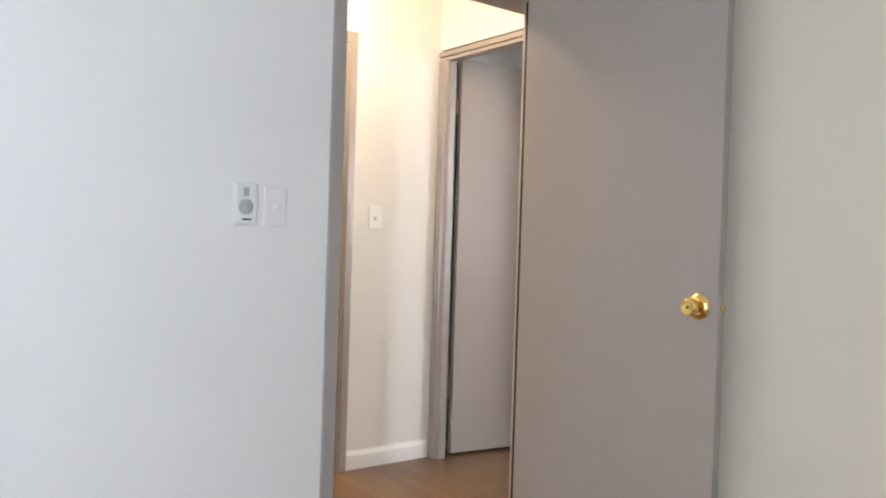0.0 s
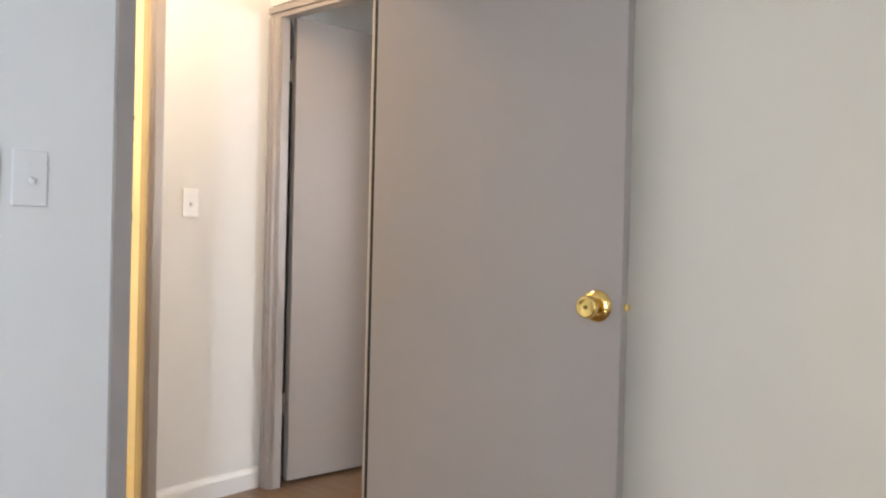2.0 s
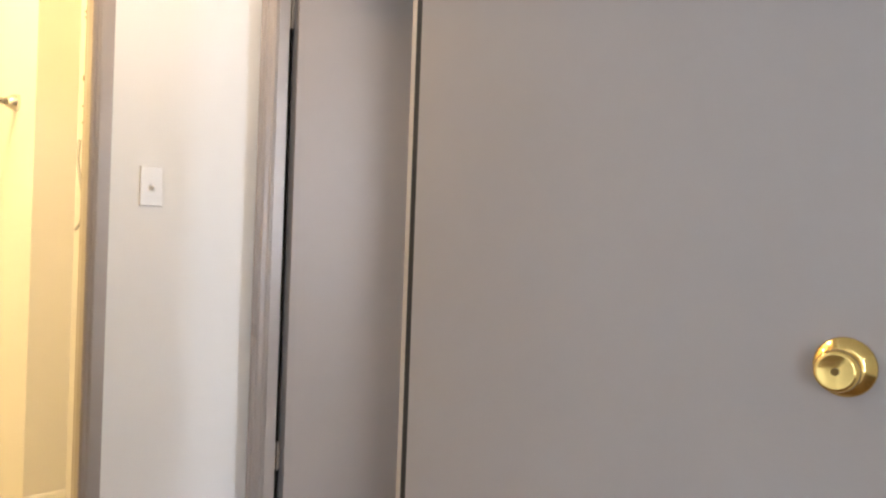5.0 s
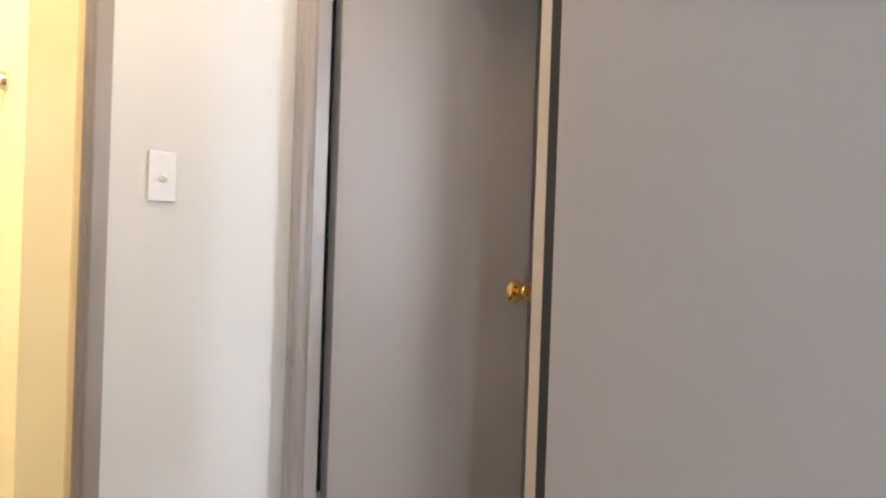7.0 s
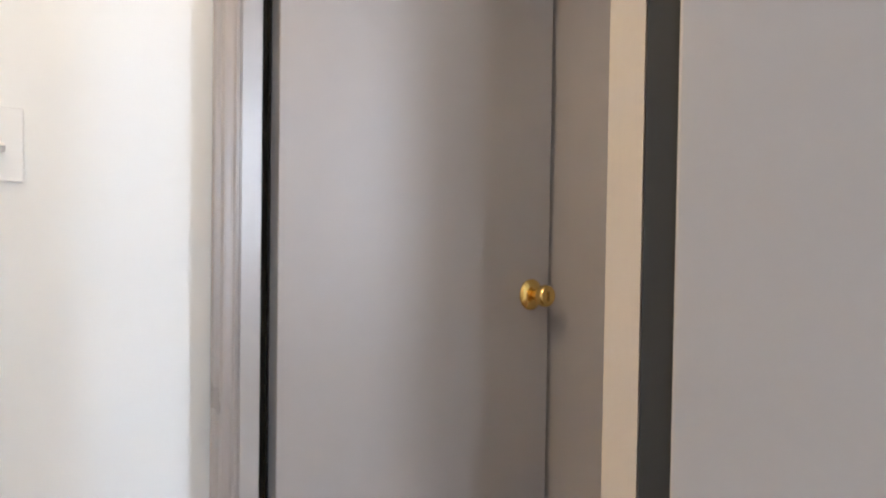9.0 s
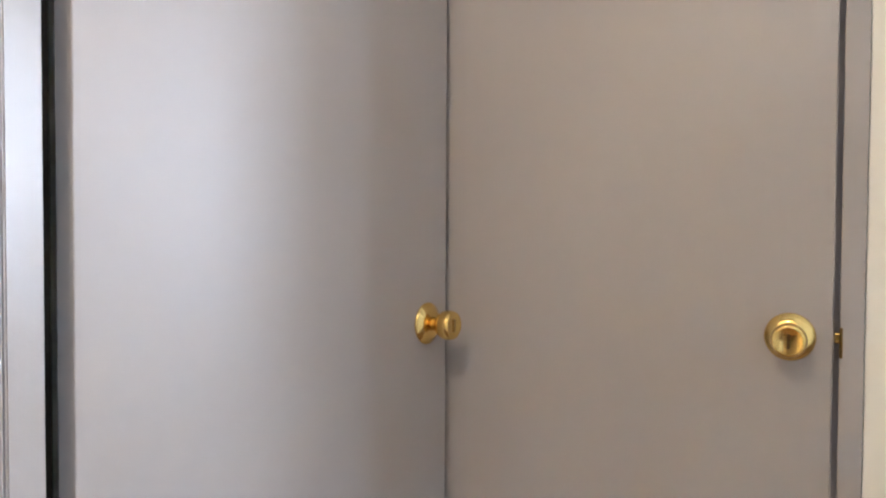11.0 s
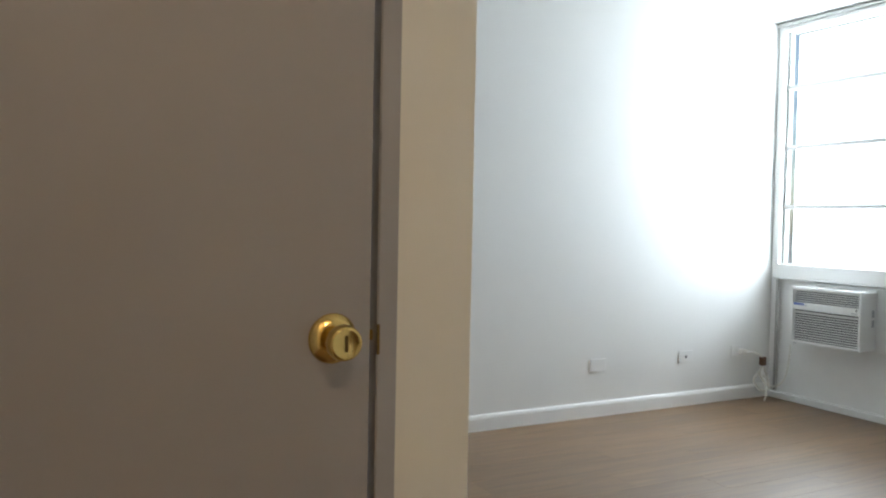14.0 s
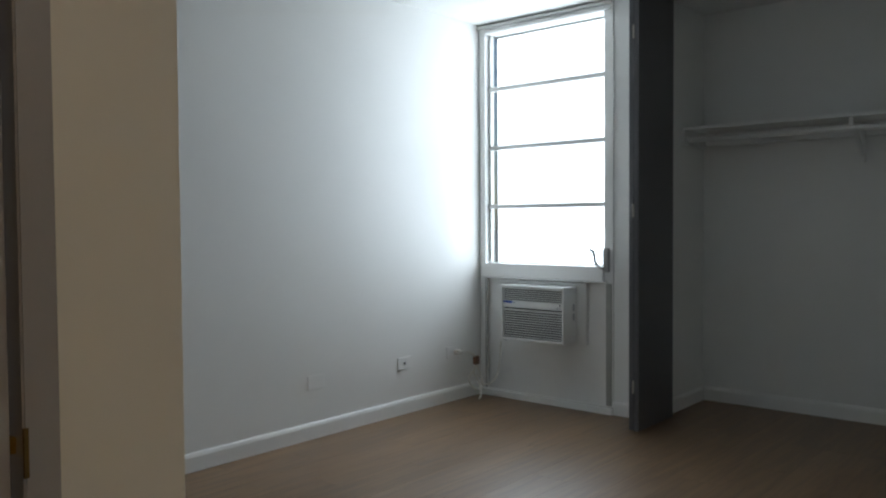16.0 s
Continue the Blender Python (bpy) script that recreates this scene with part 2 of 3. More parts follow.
structure("wall_bathroom_west", [((0.2, 1.213, LOW), (0.3, 2.85, 2.34))], WALL, "white bathroom side wall")
structure("bathroom_floor", [((0.3, 1.113, LOW), (2.065, 2.85, 0.0))], TILE, "pale bathroom floor", "floor")


def baseboard(name, a, b, normal, h=0.088, d=0.014):
    """A white skirting with an eased top along the wall line a to b."""
    a, b, n = Vector((*a, 0)), Vector((*b, 0)), Vector((*normal, 0))
    prof = [(0.001, 0), (d, 0), (d, h - 0.02), (d - 0.004, h - 0.007), (d - 0.009, h), (0.001, h)]
    bm = bmesh.new()
    ends = [[bm.verts.new(p + n * o + Vector((0, 0, z))) for o, z in prof] for p in (a, b)]
    k = len(prof)
    for i in range(k):
        bm.faces.new((ends[0][i], ends[0][(i + 1) % k], ends[1][(i + 1) % k], ends[1][i]))
    bm.faces.new(ends[0])
    bm.faces.new(ends[1])
    return tagged(new(name, mesh_of(name, bm, TRIM)), "white painted wooden baseboard along the wall", "baseboard", kind="structure")


baseboard("baseboard", (1.802, 1.113), (2.279, 1.113), (0, -1))
baseboard("baseboard", (5.62, 0.106), (5.62, -3.61), (-1, 0))
baseboard("baseboard", (4.392, -3.62), (4.628, -3.62), (0, 1))
baseboard("baseboard", (2.405, -4.348), (4.375, -4.348), (0, 1))
baseboard("baseboard", (4.39, -4.347), (4.39, -3.76), (-1, 0))
baseboard("baseboard", (-2.6, 0.0), (1.04, 0.0), (0, -1))
baseboard("baseboard", (1.917, 1.90), (2.062, 1.90), (0, -1), 0.12)
baseboard("baseboard", (3.246, 0.106), (5.605, 0.106), (0, -1))


# ---- door frames ----
def u_frame(name, label, pieces):
    t = thing(name, Matrix(), label, "door frame", kind="structure")
    for n, outline, z0, z1 in pieces:
        bm = bmesh.new()
        prism(bm, outline, z0, z1)
        bmesh.ops.bevel(bm, geom=[e for e in bm.edges if abs((e.verts[0].co - e.verts[1].co).z) > 0.5], offset=0.002, segments=2, affect="EDGES")
        part(n, bm, FRAME, t)
    return t


# bedroom doorway: steel frame with a stop
f1 = u_frame("door_frame_1", "taupe painted steel door frame of the bedroom doorway", [
    ("jamb", [(1.042, -0.012), (1.085, -0.012), (1.083, 0.035), (1.086, 0.035), (1.086, 0.06), (1.078, 0.06), (1.070, 0.102), (1.042, 0.102)], 0, 1.975),
    ("jamb", [(1.803, -0.040), (1.819, -0.012), (1.835, -0.004), (1.90, 0.030), (1.964, 0.044), (1.964, -0.040)], 0, 1.975)])
part_box("head", (1.042, -0.012, 1.975), (1.964, 0.102, 2.017), FRAME, f1)
# added dark strip: paints the shade between jamb and leaf
part_box("gap_shade", (1.801, -0.0562, 0.015), (1.835, -0.0408, 1.965), GAP_SHADE, f1, "dark strip painted as shade in the hinge gap", 0.0)
part_box("strike_plate", (1.084, 0.0, 0.92), (1.0865, 0.028, 0.99), BRASS_DARK, f1, "worn brass strike plate", 0.0005)
# doorway between the hall and the room
f2 = u_frame("door_frame_2", "taupe painted moulded door frame at the hall's end", [
    ("casing", [(2.299, 1.103), (2.285, 1.103), (2.281, 1.098), (2.281, 1.084), (2.290, 1.078), (2.283, 1.072), (2.283, 1.056), (2.293, 1.048), (2.293, 1.034), (2.299, 1.034)], 0, 2.015),
    ("jamb", [(2.300, 1.102), (2.300, 1.032), (2.345, 1.032), (2.345, 1.102)], 0, 2.015),
    ("jamb", [(2.300, 0.112), (2.300, 0.126), (2.345, 0.126), (2.345, 0.120), (2.407, 0.120), (2.407, 0.112)], 0, 2.015)])
for a, b in (((2.281, 0.112, 2.035), (2.299, 1.103, 2.06)), ((2.291, 0.112, 2.015), (2.345, 1.103, 2.034)), ((2.346, 0.112, 2.048), (2.411, 1.15, 2.073))):
    part_box("head", a, b, FRAME, f2)
# added dark block: paints the shade in the rabbet behind the leaf
part_box("gap_shade", (2.3475, 1.096, 0.01), (2.402, 1.215, 2.045), GAP_SHADE, f2, "dark block painted as shade behind the hinge side", 0.0)
# closed door's frame
f3 = u_frame("door_frame_3", "taupe painted frame around the closed door", [
    ("jamb", [(3.134, 0.242), (3.134, 0.276), (3.158, 0.276), (3.158, 0.267), (3.191, 0.267), (3.191, 0.290), (3.244, 0.290), (3.244, 0.242)], 0, 2.04),
    ("jamb", [(3.134, 1.097), (3.134, 1.057), (3.181, 1.057), (3.181, 1.044), (3.244, 1.044), (3.244, 1.097)], 0, 2.04)])
part_box("head", (3.134, 0.242, 2.04), (3.244, 1.097, 2.078), FRAME, f3)
part_box("strike_plate", (3.1325, 0.2715, 0.91), (3.136, 0.2765, 0.957), BRASS_DARK, f3, "brass strike plate lip", 0.0008)
# bathroom doorway frame
f4 = u_frame("door_frame_4", "taupe painted frame of the lit bathroom doorway", [
    ("jamb", [(1.800, 1.099), (1.762, 1.099), (1.756, 1.105), (1.750, 1.101), (1.742, 1.107), (1.746, 1.143), (1.750, 1.143), (1.762, 1.188), (1.770, 1.188), (1.774, 1.221), (1.800, 1.221)], 0, 2.02),
    ("jamb", [(0.922, 1.099), (0.988, 1.099), (0.988, 1.153), (1.0, 1.153), (1.0, 1.188), (0.988, 1.188), (0.988, 1.221), (0.922, 1.221)], 0, 2.02)])
part_box("head", (0.922, 1.099, 2.02), (1.800, 1.221, 2.075), FRAME, f4)


# ---- doors ----
def knob(parent, x, z, side, keyed):
    """A brass knob set on the face y=0 (side -1) or at depth; the spindle runs along the leaf's y."""
    turn = Matrix.Translation((x, side[0], z)) @ Matrix.Rotation(radians(90) * side[1], 4, "X")
    bm = bmesh.new()
    lathe(bm, [(0.0, 0.0), (0.0375, 0.0), (0.038, 0.002), (0.0365, 0.004), (0.026, 0.0105), (0.0225, 0.012), (0.015, 0.0115), (0.0, 0.0115)], turn)
    k = part("door_knob", bm, BRASS, parent, "polished brass door knob with a round rose", True)
    bm = bmesh.new()
    lathe(bm, [(0.0, 0.010), (0.0125, 0.010), (0.0115, 0.020), (0.0125, 0.026), (0.020, 0.031), (0.0245, 0.037), (0.0265, 0.045), (0.0262, 0.052), (0.0245, 0.058), (0.0215, 0.0605), (0.0195, 0.0595), (0.0, 0.0595)], turn)
    part("grip", bm, BRASS, k, "", True)
    bm = bmesh.new()
    if keyed:
        box(bm, (-0.0022, -0.0115, 0.0597), (0.0022, 0.0115, 0.0612), 0.0004, turn)
    else:
        lathe(bm, [(0.0, 0.0597), (0.0045, 0.0597), (0.0045, 0.0615), (0.0, 0.0615)], turn, 16)
    part("keyhole", bm, BRASS_DARK, k, "dark key slot")
    return k


def door(name, m, width, label, thick=0.036, z0=0.014, z1=2.04, knob_z=0.94, hinge_z=(0.35, 1.81), keyed=True, hinge_y=0.0):
    """A flush leaf: hinge edge at x=0, free edge at x=width, seen face y=0, thickness towards +y."""
    d = thing(name, m, label, "door")
    part_box("leaf", (0, 0, z0), (width, thick, z1), TAUPE, d, "", 0.0018)
    knob(d, width - 0.061, knob_z, (0.0, 1), keyed)
    knob(d, width - 0.061, knob_z, (thick, -1), False)
    bm = bmesh.new()
    box(bm, (width - 0.0005, thick / 2 - 0.0125, knob_z - 0.028), (width + 0.0016, thick / 2 + 0.0125, knob_z + 0.028), 0.0005)
    pl = part("latch_plate", bm, STEEL, d, "dull metal latch plate")
    bm = bmesh.new()
    box(bm, (width + 0.001, thick / 2 - 0.007, knob_z - 0.008), (width + 0.011, thick / 2 + 0.007, knob_z + 0.008), 0.002)
    part("latch_bolt", bm, BRASS, pl)
    for z in hinge_z:
        bm = bmesh.new()
        lathe(bm, [(0, -0.05), (0.006, -0.048), (0.006, 0.048), (0, 0.05)], Matrix.Translation((-0.008, hinge_y, z)), 12)
        box(bm, (-0.034, hinge_y - 0.001, z - 0.045), (0.0, hinge_y + 0.0015, z + 0.045), 0.0004)
        part("hinge", bm, STEEL, d, "painted steel butt hinge")
    return d


def leaf_pose(h, f):
    return pose(h[0], h[1], 0, 0, 0, math.degrees(math.atan2(f[1] - h[1], f[0] - h[0])))


door("bedroom_door", leaf_pose((1.796, -0.057), (1.841, -0.838)), 0.775, "taupe flush bedroom door standing open beside the cream wall, brass knob",
     knob_z=0.935, hinge_y=0.03, keyed=False)
door("room_door", leaf_pose((2.393, 1.047), (3.118, 0.936)), 0.733, "taupe flush door swung open against the vestibule wall, brass knob", knob_z=0.933, hinge_y=0.030)
door("closed_door", pose(3.140, 1.043, 0, 0, 0, -90), 0.758, "taupe flush door shut in its frame with a keyed brass knob", knob_z=0.938)


# ---- switches and outlets ----
def wall_plate(name, m, label, category, w=0.07, h=0.114, kind="switch"):
    """A cover plate on the wall; local x along the wall, y out of it, z up."""
    t = thing(name, m, label, category)
    part_box("cover_plate", (-w / 2, 0.0005, -h / 2), (w / 2, 0.0065, h / 2), PLASTIC, t, "", 0.0025)
    if kind == "switch":
        bm = bmesh.new()
        box(bm, (-0.005, 0.006, -0.012), (0.005, 0.0075, 0.012), 0.0005)
        part("slot", bm, PLASTIC, t)
        bm = bmesh.new()
        box(bm, (-0.004, 0.0, -0.006), (0.004, 0.017, 0.005), 0.0015, Matrix.Translation((0, 0.006, -0.001)) @ Matrix.Rotation(radians(-22), 4, "X"))
        part("toggle", bm, PLASTIC, t)
        screws = ((0, 0.030), (0, -0.030))
    elif kind == "outlet":
        for s in (-1, 1):
            bm = bmesh.new()
            box(bm, (s * 0.02 - 0.0135, 0.006, -0.0165), (s * 0.02 + 0.0135, 0.0082, 0.0165), 0.001)
            so = part("socket", bm, PLASTIC, t)
            bm = bmesh.new()
            for dz in (-0.006, 0.006):
                box(bm, (s * 0.02 - 0.004, 0.008, dz - 0.001), (s * 0.02 + 0.004, 0.0086, dz + 0.001))
            part("slots", bm, PLASTIC_DARK, so)
        screws = ((0, 0),)
    elif kind == "jack":
        bm = bmesh.new()
        box(bm, (-0.007, 0.006, -0.007), (0.007, 0.0088, 0.007), 0.001)
        part("jack", bm, PLASTIC_DARK, t, "small dark jack")
        screws = ((-0.03, 0), (0.03, 0))
    else:
        screws = ((-0.04, 0), (0.04, 0))
    for x, z in screws:
        bm = bmesh.new()
        lathe(bm, [(0, 0.006), (0.003, 0.006), (0.003, 0.0072), (0, 0.0072)], Matrix.Translation((x, 0, z)) @ Matrix.Rotation(radians(-90), 4, "X"), 10)
        part("screw", bm, PLASTIC, t)
    return t


fan = thing("fan_control", pose(0.771, 0, 1.189, 0, 0, 180), "white ceiling-fan wall control with grey round dial", "fan control")
part_box("cover_plate", (-0.036, 0.0005, -0.060), (0.036, 0.010, 0.060), PLASTIC, fan, "", 0.003)
part_box("face", (-0.029, 0.009, -0.054), (0.029, 0.0125, 0.054), PLASTIC, fan, "", 0.002)
bm = bmesh.new()
lathe(bm, [(0, 0.012), (0.022, 0.012), (0.022, 0.0142), (0.019, 0.0155), (0, 0.0155)], Matrix.Translation((0, 0, -0.008)) @ Matrix.Rotation(radians(-90), 4, "X"))
part("dial", bm, PLASTIC_GREY, fan, "grey round dial pad", True)
part_box("rocker", (-0.008, 0.012, 0.022), (0.008, 0.015, 0.047), PLASTIC_GREY, fan, "grey rocker key", 0.003)
part_box("print_bar", (-0.018, 0.012, -0.046), (0.010, 0.0132, -0.041), PLASTIC_DARK, fan, "small dark printed line", 0.0003)

wall_plate("light_switch", pose(0.866, 0, 1.186, 0, 0, 180), "white toggle light switch on the white bedroom wall", "light switch")
wall_plate("light_switch", pose(1.927, 1.113, 1.207, 0, 0, 180), "white toggle light switch on the hall wall", "light switch")
wall_plate("blank_plate", pose(5.62, -2.18, 0.298, 0, 0, 90), "white blank cover plate low on the wall", "wall plate", 0.114, 0.074, "blank")
wall_plate("phone_jack", pose(5.62, -2.864, 0.304, 0, 0, 90), "white wall plate with a small jack", "wall plate", 0.114, 0.074, "jack")
wall_plate("power_outlet", pose(5.62, -3.315, 0.312, 0, 0, 90), "white power outlet with a cord plugged in", "outlet", 0.114, 0.074, "outlet")

# ---- window and panel ----
win = thing("window_1", Matrix(), "tall white aluminium louvre window above a white panel", "window", kind="structure")
Y0, Y1 = -3.70, -3.605
for n, a, b, mt in (("stile", (5.566, Y0, 0.045), (5.612, Y1, 2.425), TRIM), ("stile", (4.630, Y0, 0.045), (4.690, Y1 - 0.006, 2.425), TRIM),
                    ("head", (4.690, Y0, 2.372), (5.566, Y1, 2.425), TRIM), ("rail", (4.690, Y0, 0.782), (5.566, Y1 + 0.012, 0.874), TRIM),
                    ("sill", (4.630, Y0, 0.0), (5.612, Y1 + 0.016, 0.040), TRIM), ("panel", (4.690, -3.67, 0.040), (5.566, -3.632, 0.782), PLASTIC),
                    ("head_lip", (4.64, Y1, 2.376), (5.552, Y1 + 0.014, 2.392), ALU), ("head_lip", (4.63, Y1, 2.408), (5.618, Y1 + 0.02, 2.424), ALU),
                    ("rail_lip", (4.66, Y1 + 0.012, 0.778), (5.59, Y1 + 0.022, 0.790), ALU), ("side_channel", (4.640, Y1 - 0.006, 0.05), (4.676, Y1 + 0.001, 0.775), ALU_DARK),
                    ("side_channel", (5.552, Y1, 0.05), (5.570, Y1 + 0.006, 0.775), ALU_DARK), ("inner_stile", (5.548, -3.68, 0.876), (5.558, -3.64, 2.372), ALU_DARK)):
    part_box(n, a, b, mt, win, "", 0.002)
for z in (1.245, 1.629, 2.014):
    bm = bmesh.new()
    box(bm, (4.690, -3.682, z - 0.014), (5.566, -3.635, z + 0.014), 0.003)
    part("louvre_bar", bm, ALU, win, "grey aluminium louvre bar")
for lo, hi in ((0.874, 1.231), (1.259, 1.615), (1.643, 2.0), (2.028, 2.372)):
    p = part_box("pane", (4.690, -3.668, lo), (5.566, -3.662, hi), GLASS, win, "", 0.0)
    p.visible_shadow = False

lk = thing("window_operator", pose(4.668, -3.611, 0.915), "grey metal louvre operator with a curved crank lever", "window handle")
part_box("housing", (-0.018, 0.0, -0.070), (0.018, 0.030, 0.070), ALU_DARK, lk, "", 0.006)
bm = bmesh.new()
tube(bm, [(0.0, 0.022, -0.035), (0.02, 0.045, -0.045), (0.055, 0.05, -0.01), (0.058, 0.05, 0.02), (0.066, 0.052, 0.045)], 0.008)
part("lever", bm, ALU_DARK, lk, "curved crank lever", True)
bm = bmesh.new()
lathe(bm, [(0, -0.02), (0.006, -0.018), (0.008, 0.0), (0.006, 0.018), (0, 0.02)], Matrix.Translation((0.074, 0.052, 0.055)) @ Matrix.Rotation(radians(60), 4, "Y"), 12)
part("lever_tip", bm, PLASTIC_DARK, lk, "dark lever tip", True)

# unseen stiles around the daylight slot, added to match its chosen width
bw = thing("window_2", Matrix(), "unseen bedroom window slot in white frame, sized to shape the daylight", "window", kind="structure")
for n, a, b in (("stile", (-1.91, -3.35, 0.32), (-1.895, -3.27, 2.18)), ("stile", (-1.605, -3.35, 0.32), (-1.59, -3.27, 2.18))):
    part_box(n, a, b, TRIM, bw)

# ---- air conditioner ----
ac = thing("air_conditioner", pose(5.10, -3.632, 0.580), "white window air conditioner with horizontal louvres, in the panel", "air conditioner")
W2, HH, DP = 0.230, 0.172, 0.185
part_box("body", (-W2 + 0.004, 0.0, -HH + 0.004), (W2 - 0.004, DP - 0.03, HH - 0.004), PLASTIC, ac, "", 0.004)
# front shell as a frame around the grilles
for a, b in (((-W2, DP - 0.032, HH - 0.018), (W2, DP, HH)), ((-W2, DP - 0.032, -HH), (W2, DP, -HH + 0.016)), ((-W2, DP - 0.032, -HH + 0.016), (-W2 + 0.014, DP, HH - 0.018)),
             ((W2 - 0.014, DP - 0.032, -HH + 0.016), (W2, DP, HH - 0.018)), ((-W2 + 0.014, DP - 0.032, 0.032), (W2 - 0.014, DP - 0.001, 0.078))):
    part_box("front_frame", a, b, PLASTIC, ac, "", 0.004)
# dark sheet puts the shade between the slats into colour
part_box("grille_shade", (-W2 + 0.013, DP - 0.031, -HH + 0.015), (W2 - 0.013, DP - 0.024, HH - 0.017), PLASTIC_DARK, ac, "dark sheet standing in for shade behind the louvres", 0.0)
slat_bm = bmesh.new()
box(slat_bm, (-W2 + 0.014, -0.008, -0.0021), (W2 - 0.014, 0.008, 0.0021), 0.0008, Matrix.Rotation(radians(-6), 4, "X"))
slat_me = mesh_of("slat", slat_bm, PLASTIC)
for z in [0.0875 + 0.0125 * i for i in range(6)] + [-HH + 0.026 + 0.0145 * i for i in range(12)] + [0.020]:
    s = new("slat", slat_me)
    s.parent, s.location = ac, (0, DP - 0.013, z)
part_box("display", (W2 - 0.09, DP - 0.002, 0.060), (W2 - 0.02, DP + 0.0008, 0.074), BLUE, ac, "blue printed badge stripe", 0.0002)
part_box("badge", (W2 - 0.11, DP - 0.002, 0.060), (W2 - 0.095, DP + 0.0008, 0.068), PLASTIC_GREY, ac, "", 0.0002)
part_box("button", (-W2 + 0.020, DP - 0.002, 0.058), (-W2 + 0.030, DP + 0.002, 0.068), PLASTIC_DARK, ac, "small dark button", 0.001)
part_box("print_bar", (-W2 + 0.018, DP - 0.002, 0.043), (-W2 + 0.055, DP + 0.0006, 0.049), PLASTIC_GREY, ac, "", 0.0002)
part_box("mounting_frame", (-W2 - 0.065, -0.001, -HH - 0.012), (-W2 + 0.01, 0.030, HH + 0.020), PLASTIC, ac, "white side mounting frame", 0.004)
part_box("top_flange", (-W2 + 0.01, -0.001, HH - 0.002), (W2 + 0.004, 0.030, HH + 0.016), PLASTIC, ac, "", 0.003)
# thin dark strip painted as the shade over the top flange
part_box("top_shade", (-W2 - 0.02, 0.001, HH + 0.0205), (W2 - 0.02, 0.010, HH + 0.027), PLASTIC_DARK, ac, "dark strip standing in for shade above the unit", 0.0)
for z in (-0.012, 0.045):
    part_box("side_vent", (-W2 + 0.0025, 0.055, z - 0.020), (-W2 + 0.0045, 0.075, z + 0.020), PLASTIC_GREY, ac, "", 0.0002)
part_box("drain_foot", (W2 - 0.025, DP - 0.03, -HH - 0.008), (W2 - 0.012, DP - 0.015, -HH + 0.002), PLASTIC_GREY, ac, "", 0.001)

bm = bmesh.new()
tube(bm, [(-0.035, -0.005, 0.0), (-0.07, -0.04, 0.005), (-0.085, -0.10, -0.03), (-0.085, -0.115, -0.07), (-0.075, -0.10, -0.14), (-0.09, -0.13, -0.20), (-0.13, -0.10, -0.265), (-0.15, -0.06, -0.29)], 0.006)
cord = part("power_cord", bm, CABLE, ac, "ivory power cord coiled below the outlet", True)
cord.location = (0.512, 0.297, -0.270)
bm = bmesh.new()
tube(bm, [(-0.085, -0.12, -0.09), (-0.09, -0.15, -0.16), (-0.11, -0.14, -0.215), (-0.17, -0.16, -0.20), (-0.20, -0.18, -0.15), (-0.205, -0.20, -0.08), (-0.2, -0.225, 0.06)], 0.006)
part("lead", bm, CABLE, cord, "", True)
bm = bmesh.new()
tube(bm, [(-0.075, -0.10, -0.12), (-0.065, -0.06, -0.18), (-0.09, -0.09, -0.24), (-0.12, -0.13, -0.235), (-0.10, -0.15, -0.18), (-0.08, -0.12, -0.15)], 0.006)
part("loop", bm, CABLE, cord, "", True)
part_box("plug", (-0.040, -0.022, -0.016), (-0.002, 0.020, 0.016), CABLE, cord, "ivory moulded plug", 0.005)
part_box("plug_tag", (-0.10, -0.130, -0.085), (-0.068, -0.095, -0.030), BROWN, cord, "brown test block on the cord", 0.004)

# ---- closet ----
bf = thing("bifold_door", Matrix(), "dark grey bifold closet door folded open at the jamb", "closet door")
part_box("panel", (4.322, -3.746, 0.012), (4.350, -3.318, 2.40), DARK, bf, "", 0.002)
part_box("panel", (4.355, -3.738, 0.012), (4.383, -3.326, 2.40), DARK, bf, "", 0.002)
for z in (0.25, 1.2, 2.15):
    bm = bmesh.new()
    lathe(bm, [(0, -0.035), (0.005, -0.034), (0.005, 0.034), (0, 0.035)], Matrix.Translation((4.3525, -3.316, z)), 10)
    part("hinge", bm, STEEL, bf)
hd = thing("closet_track", Matrix(), "dark metal bifold track under the closet opening", "door track", kind="structure")
part_box("track", (2.41, -3.72, 2.402), (4.385, -3.685, 2.434), ALU_DARK, hd)

sh = thing("closet_shelf", Matrix(), "white painted closet shelf on cleats with a bracket", "shelf")
part_box("board", (2.408, -4.345, 1.690), (4.387, -4.03, 1.708), TRIM, sh, "", 0.002)
part_box("cleat", (2.408, -4.346, 1.61), (4.387, -4.328, 1.689), TRIM, sh, "", 0.002)
part_box("cleat", (4.367, -4.326, 1.60), (4.388, -4.00, 1.689), TRIM, sh, "", 0.002)
bm = bmesh.new()
box(bm, (3.455, -4.326, 1.46), (3.475, -4.313, 1.688), 0.002)
box(bm, (3.455, -4.313, 1.665), (3.475, -4.04, 1.688), 0.002)
box(bm, (-0.010, -0.006, -0.15), (0.010, 0.006, 0.15), 0.002, Matrix.Translation((3.465, -4.228, 1.58)) @ Matrix.Rotation(radians(-48), 4, "X"))
part("bracket", bm, TRIM, sh, "white shelf bracket")
bm = bmesh.new()
box(bm, (3.455, -4.062, 1.625), (3.475, -4.034, 1.666), 0.003)
part("rod_hook", bm, TRIM, sh, "small white hook holding the rod")
rod = thing("closet_rod", Matrix(), "white metal hanging rod under the closet shelf", "closet rod")
bm = bmesh.new()
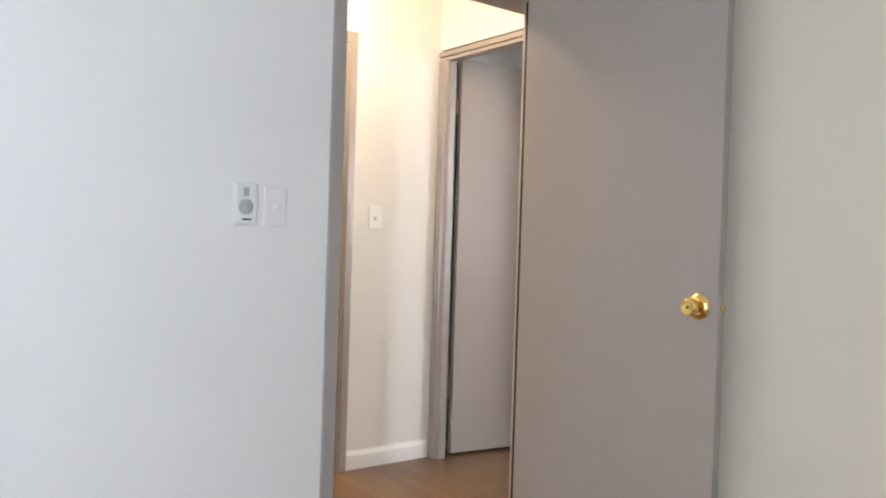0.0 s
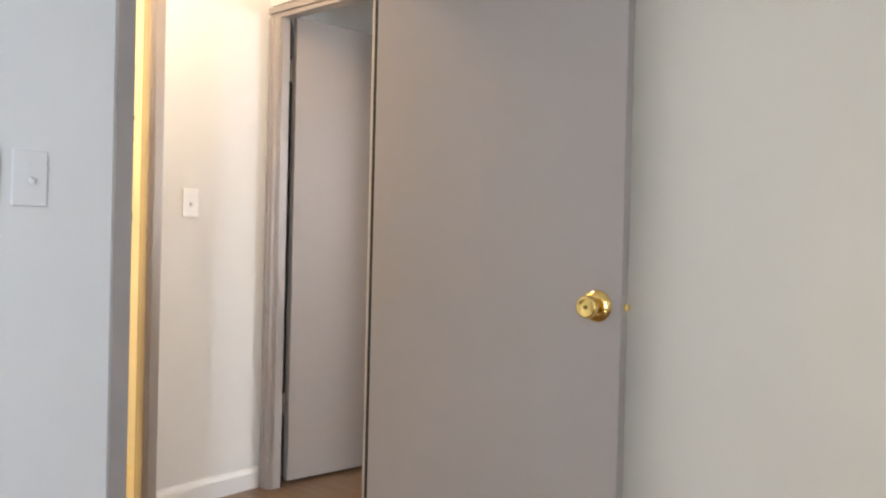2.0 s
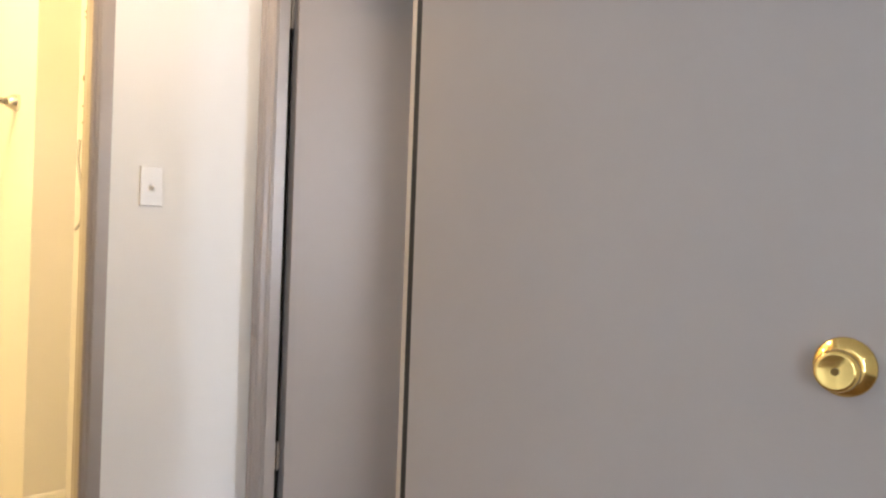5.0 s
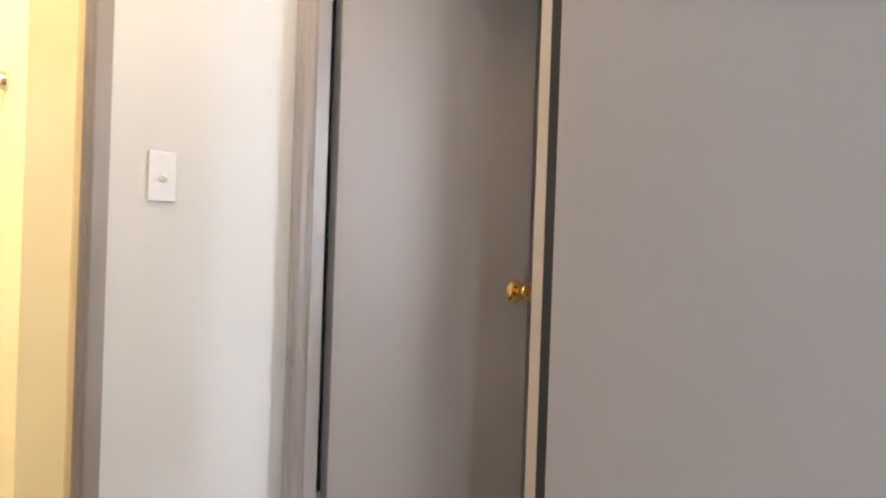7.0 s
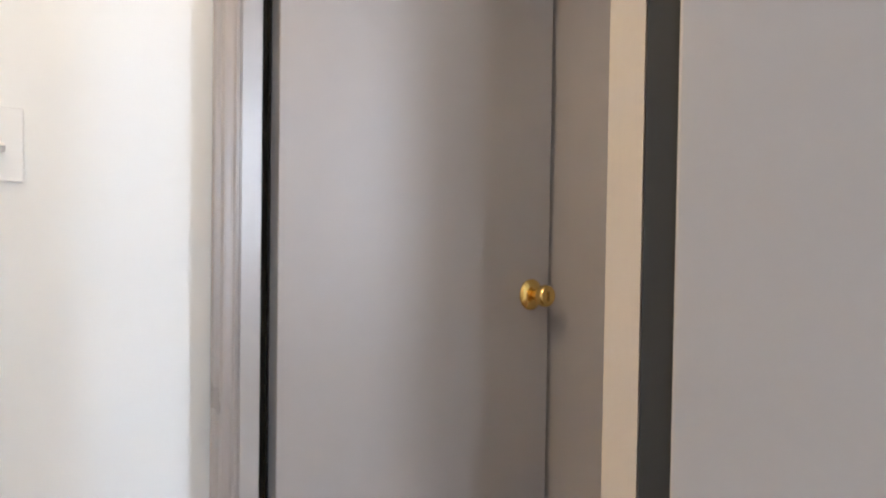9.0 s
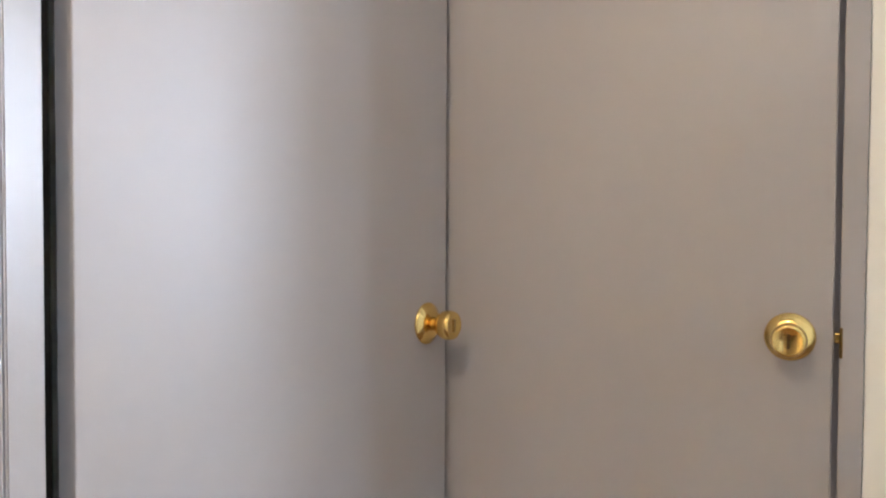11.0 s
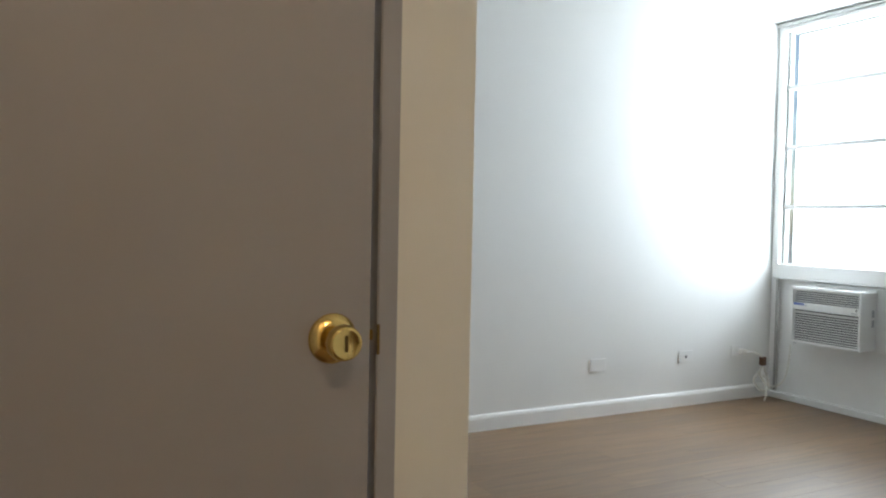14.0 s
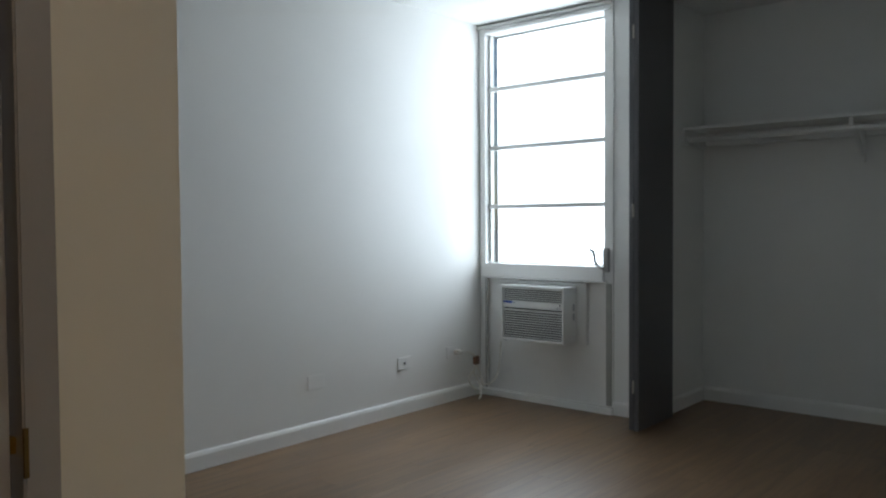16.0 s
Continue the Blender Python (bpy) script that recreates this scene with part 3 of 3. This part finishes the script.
lathe(bm, [(0, 0), (0.015, 0), (0.015, 1.955), (0, 1.955)], Matrix.Translation((2.408, -4.045, 1.628)) @ Matrix.Rotation(radians(90), 4, "Y"), 16)
part("pole", bm, TRIM, rod, "", True)
bm = bmesh.new()
lathe(bm, [(0, 0), (0.026, 0), (0.024, 0.012), (0, 0.012)], Matrix.Translation((4.354, -4.045, 1.628)) @ Matrix.Rotation(radians(90), 4, "Y"), 16)
part("socket", bm, TRIM, rod, "", True)

# ---- bathroom glimpse ----
sr = thing("shower_rod", pose(0.242, 2.06, 1.53), "chrome shower curtain rod with a wall flange", "curtain rod")
bm = bmesh.new()
lathe(bm, [(0, 0), (0.0125, 0), (0.0125, 1.672), (0, 1.672)], Matrix.Rotation(radians(90), 4, "Y"), 16)
part("pole", bm, CHROME, sr, "", True)
bm = bmesh.new()
lathe(bm, [(0, 1.635), (0.018, 1.637), (0.030, 1.66), (0.033, 1.676), (0, 1.676)], Matrix.Rotation(radians(90), 4, "Y"), 20)
part("flange", bm, CHROME, sr, "", True)
for z, s in ((1.62, 0.018), (1.52, 0.005), (1.46, 0.005), (1.26, 0.004), (1.86, 0.005), (1.84, 0.005)):
    hk = thing("wall_clip", pose(2.0635, 1.83, z), "small metal clip screwed to the bathroom wall", "clip")
    part_box("plate", (-0.006, -0.02, -s / 2), (0.0, 0.02, s / 2), STEEL, hk, "", 0.001)
    part_box("tab", (-0.018, -0.008, -s / 2), (-0.006, 0.0, s / 2), STEEL, hk, "", 0.001)
cb = thing("wall_cable", pose(2.052, 1.83, 1.2), "grey cable hanging in a loop on the bathroom wall", "cable")
bm = bmesh.new()
tube(bm, [(0, 0.02, 0.20), (-0.006, 0.015, 0.12), (-0.01, -0.03, 0.02), (-0.01, -0.045, -0.05), (-0.006, -0.02, -0.10), (0, 0.03, -0.125)], 0.006)
part("lead", bm, PLASTIC_GREY, cb, "", True)

# ---- outdoors ----
structure("ground", [((-300, -600, -3.3), (300, 300, -3.2))], GROUND, "pale outdoor ground below the windows", "ground")
fc = thing("far_building", pose(8.0, -62, -3.2), "pale sunlit apartment block far across the street", "building")
part_box("wall", (-14, -6, 0), (14, 0, 9), FACADE, fc, "", 0.05)
part_box("roof", (-14.4, -6.4, 9), (14.4, 0.4, 9.4), FACADE, fc, "", 0.05)
for i in range(6):
    for j in range(3):
        part_box("window", (-12 + i * 4.4, -0.05, 1.0 + j * 2.9), (-10.4 + i * 4.4, 0.06, 2.4 + j * 2.9), ALU_DARK, fc, "", 0.02)

# ---- floor planks ----
floor_ob = bpy.data.objects["floor"]
PW, PL = 0.18, 1.22
plank_cache = {}


def plank(x0, x1, y0, y1):
    key = (round(x1 - x0, 3), round(y1 - y0, 3))
    if key not in plank_cache:
        bm = bmesh.new()
        w, l = key
        g, e = 0.0002, 0.0006
        lo = [bm.verts.new(p) for p in ((g, g, -0.015), (w - g, g, -0.015), (w - g, l - g, -0.015), (g, l - g, -0.015))]
        mid = [bm.verts.new((v.co.x, v.co.y, -e)) for v in lo]
        top = [bm.verts.new(p) for p in ((g + e, g + e, 0), (w - g - e, g + e, 0), (w - g - e, l - g - e, 0), (g + e, l - g - e, 0))]
        for a, b in ((lo, mid), (mid, top)):
            for i in range(4):
                bm.faces.new((a[i], a[(i + 1) % 4], b[(i + 1) % 4], b[i]))
        bm.faces.new(top)
        bm.faces.new(lo[::-1])
        plank_cache[key] = mesh_of("plank", bm, PLANK)
    p = new("plank", plank_cache[key])
    p.parent, p.location = floor_ob, (x0, y0, 0)


def lay(xa, xb, ya, yb):
    i, x = 0, xa
    while x < xb - 0.01:
        x1 = min(x + PW, xb)
        y = ya - (0.0, 0.73, 0.37, 0.98, 0.55)[i % 5]
        while y < yb - 0.01:
            a, b = max(y, ya), min(y + PL, yb)
            if b - a > 0.02:
                plank(x, x1, a, b)
            y += PL
        x, i = x1, i + 1


lay(-2.6, 1.965, -3.25, 0.0)
lay(-2.6, 2.30, 0.0, 1.113)
lay(2.30, 3.143, 0.106, 1.16)
lay(2.405, 5.62, -3.62, 0.106)
lay(2.405, 4.39, -4.348, -3.62)
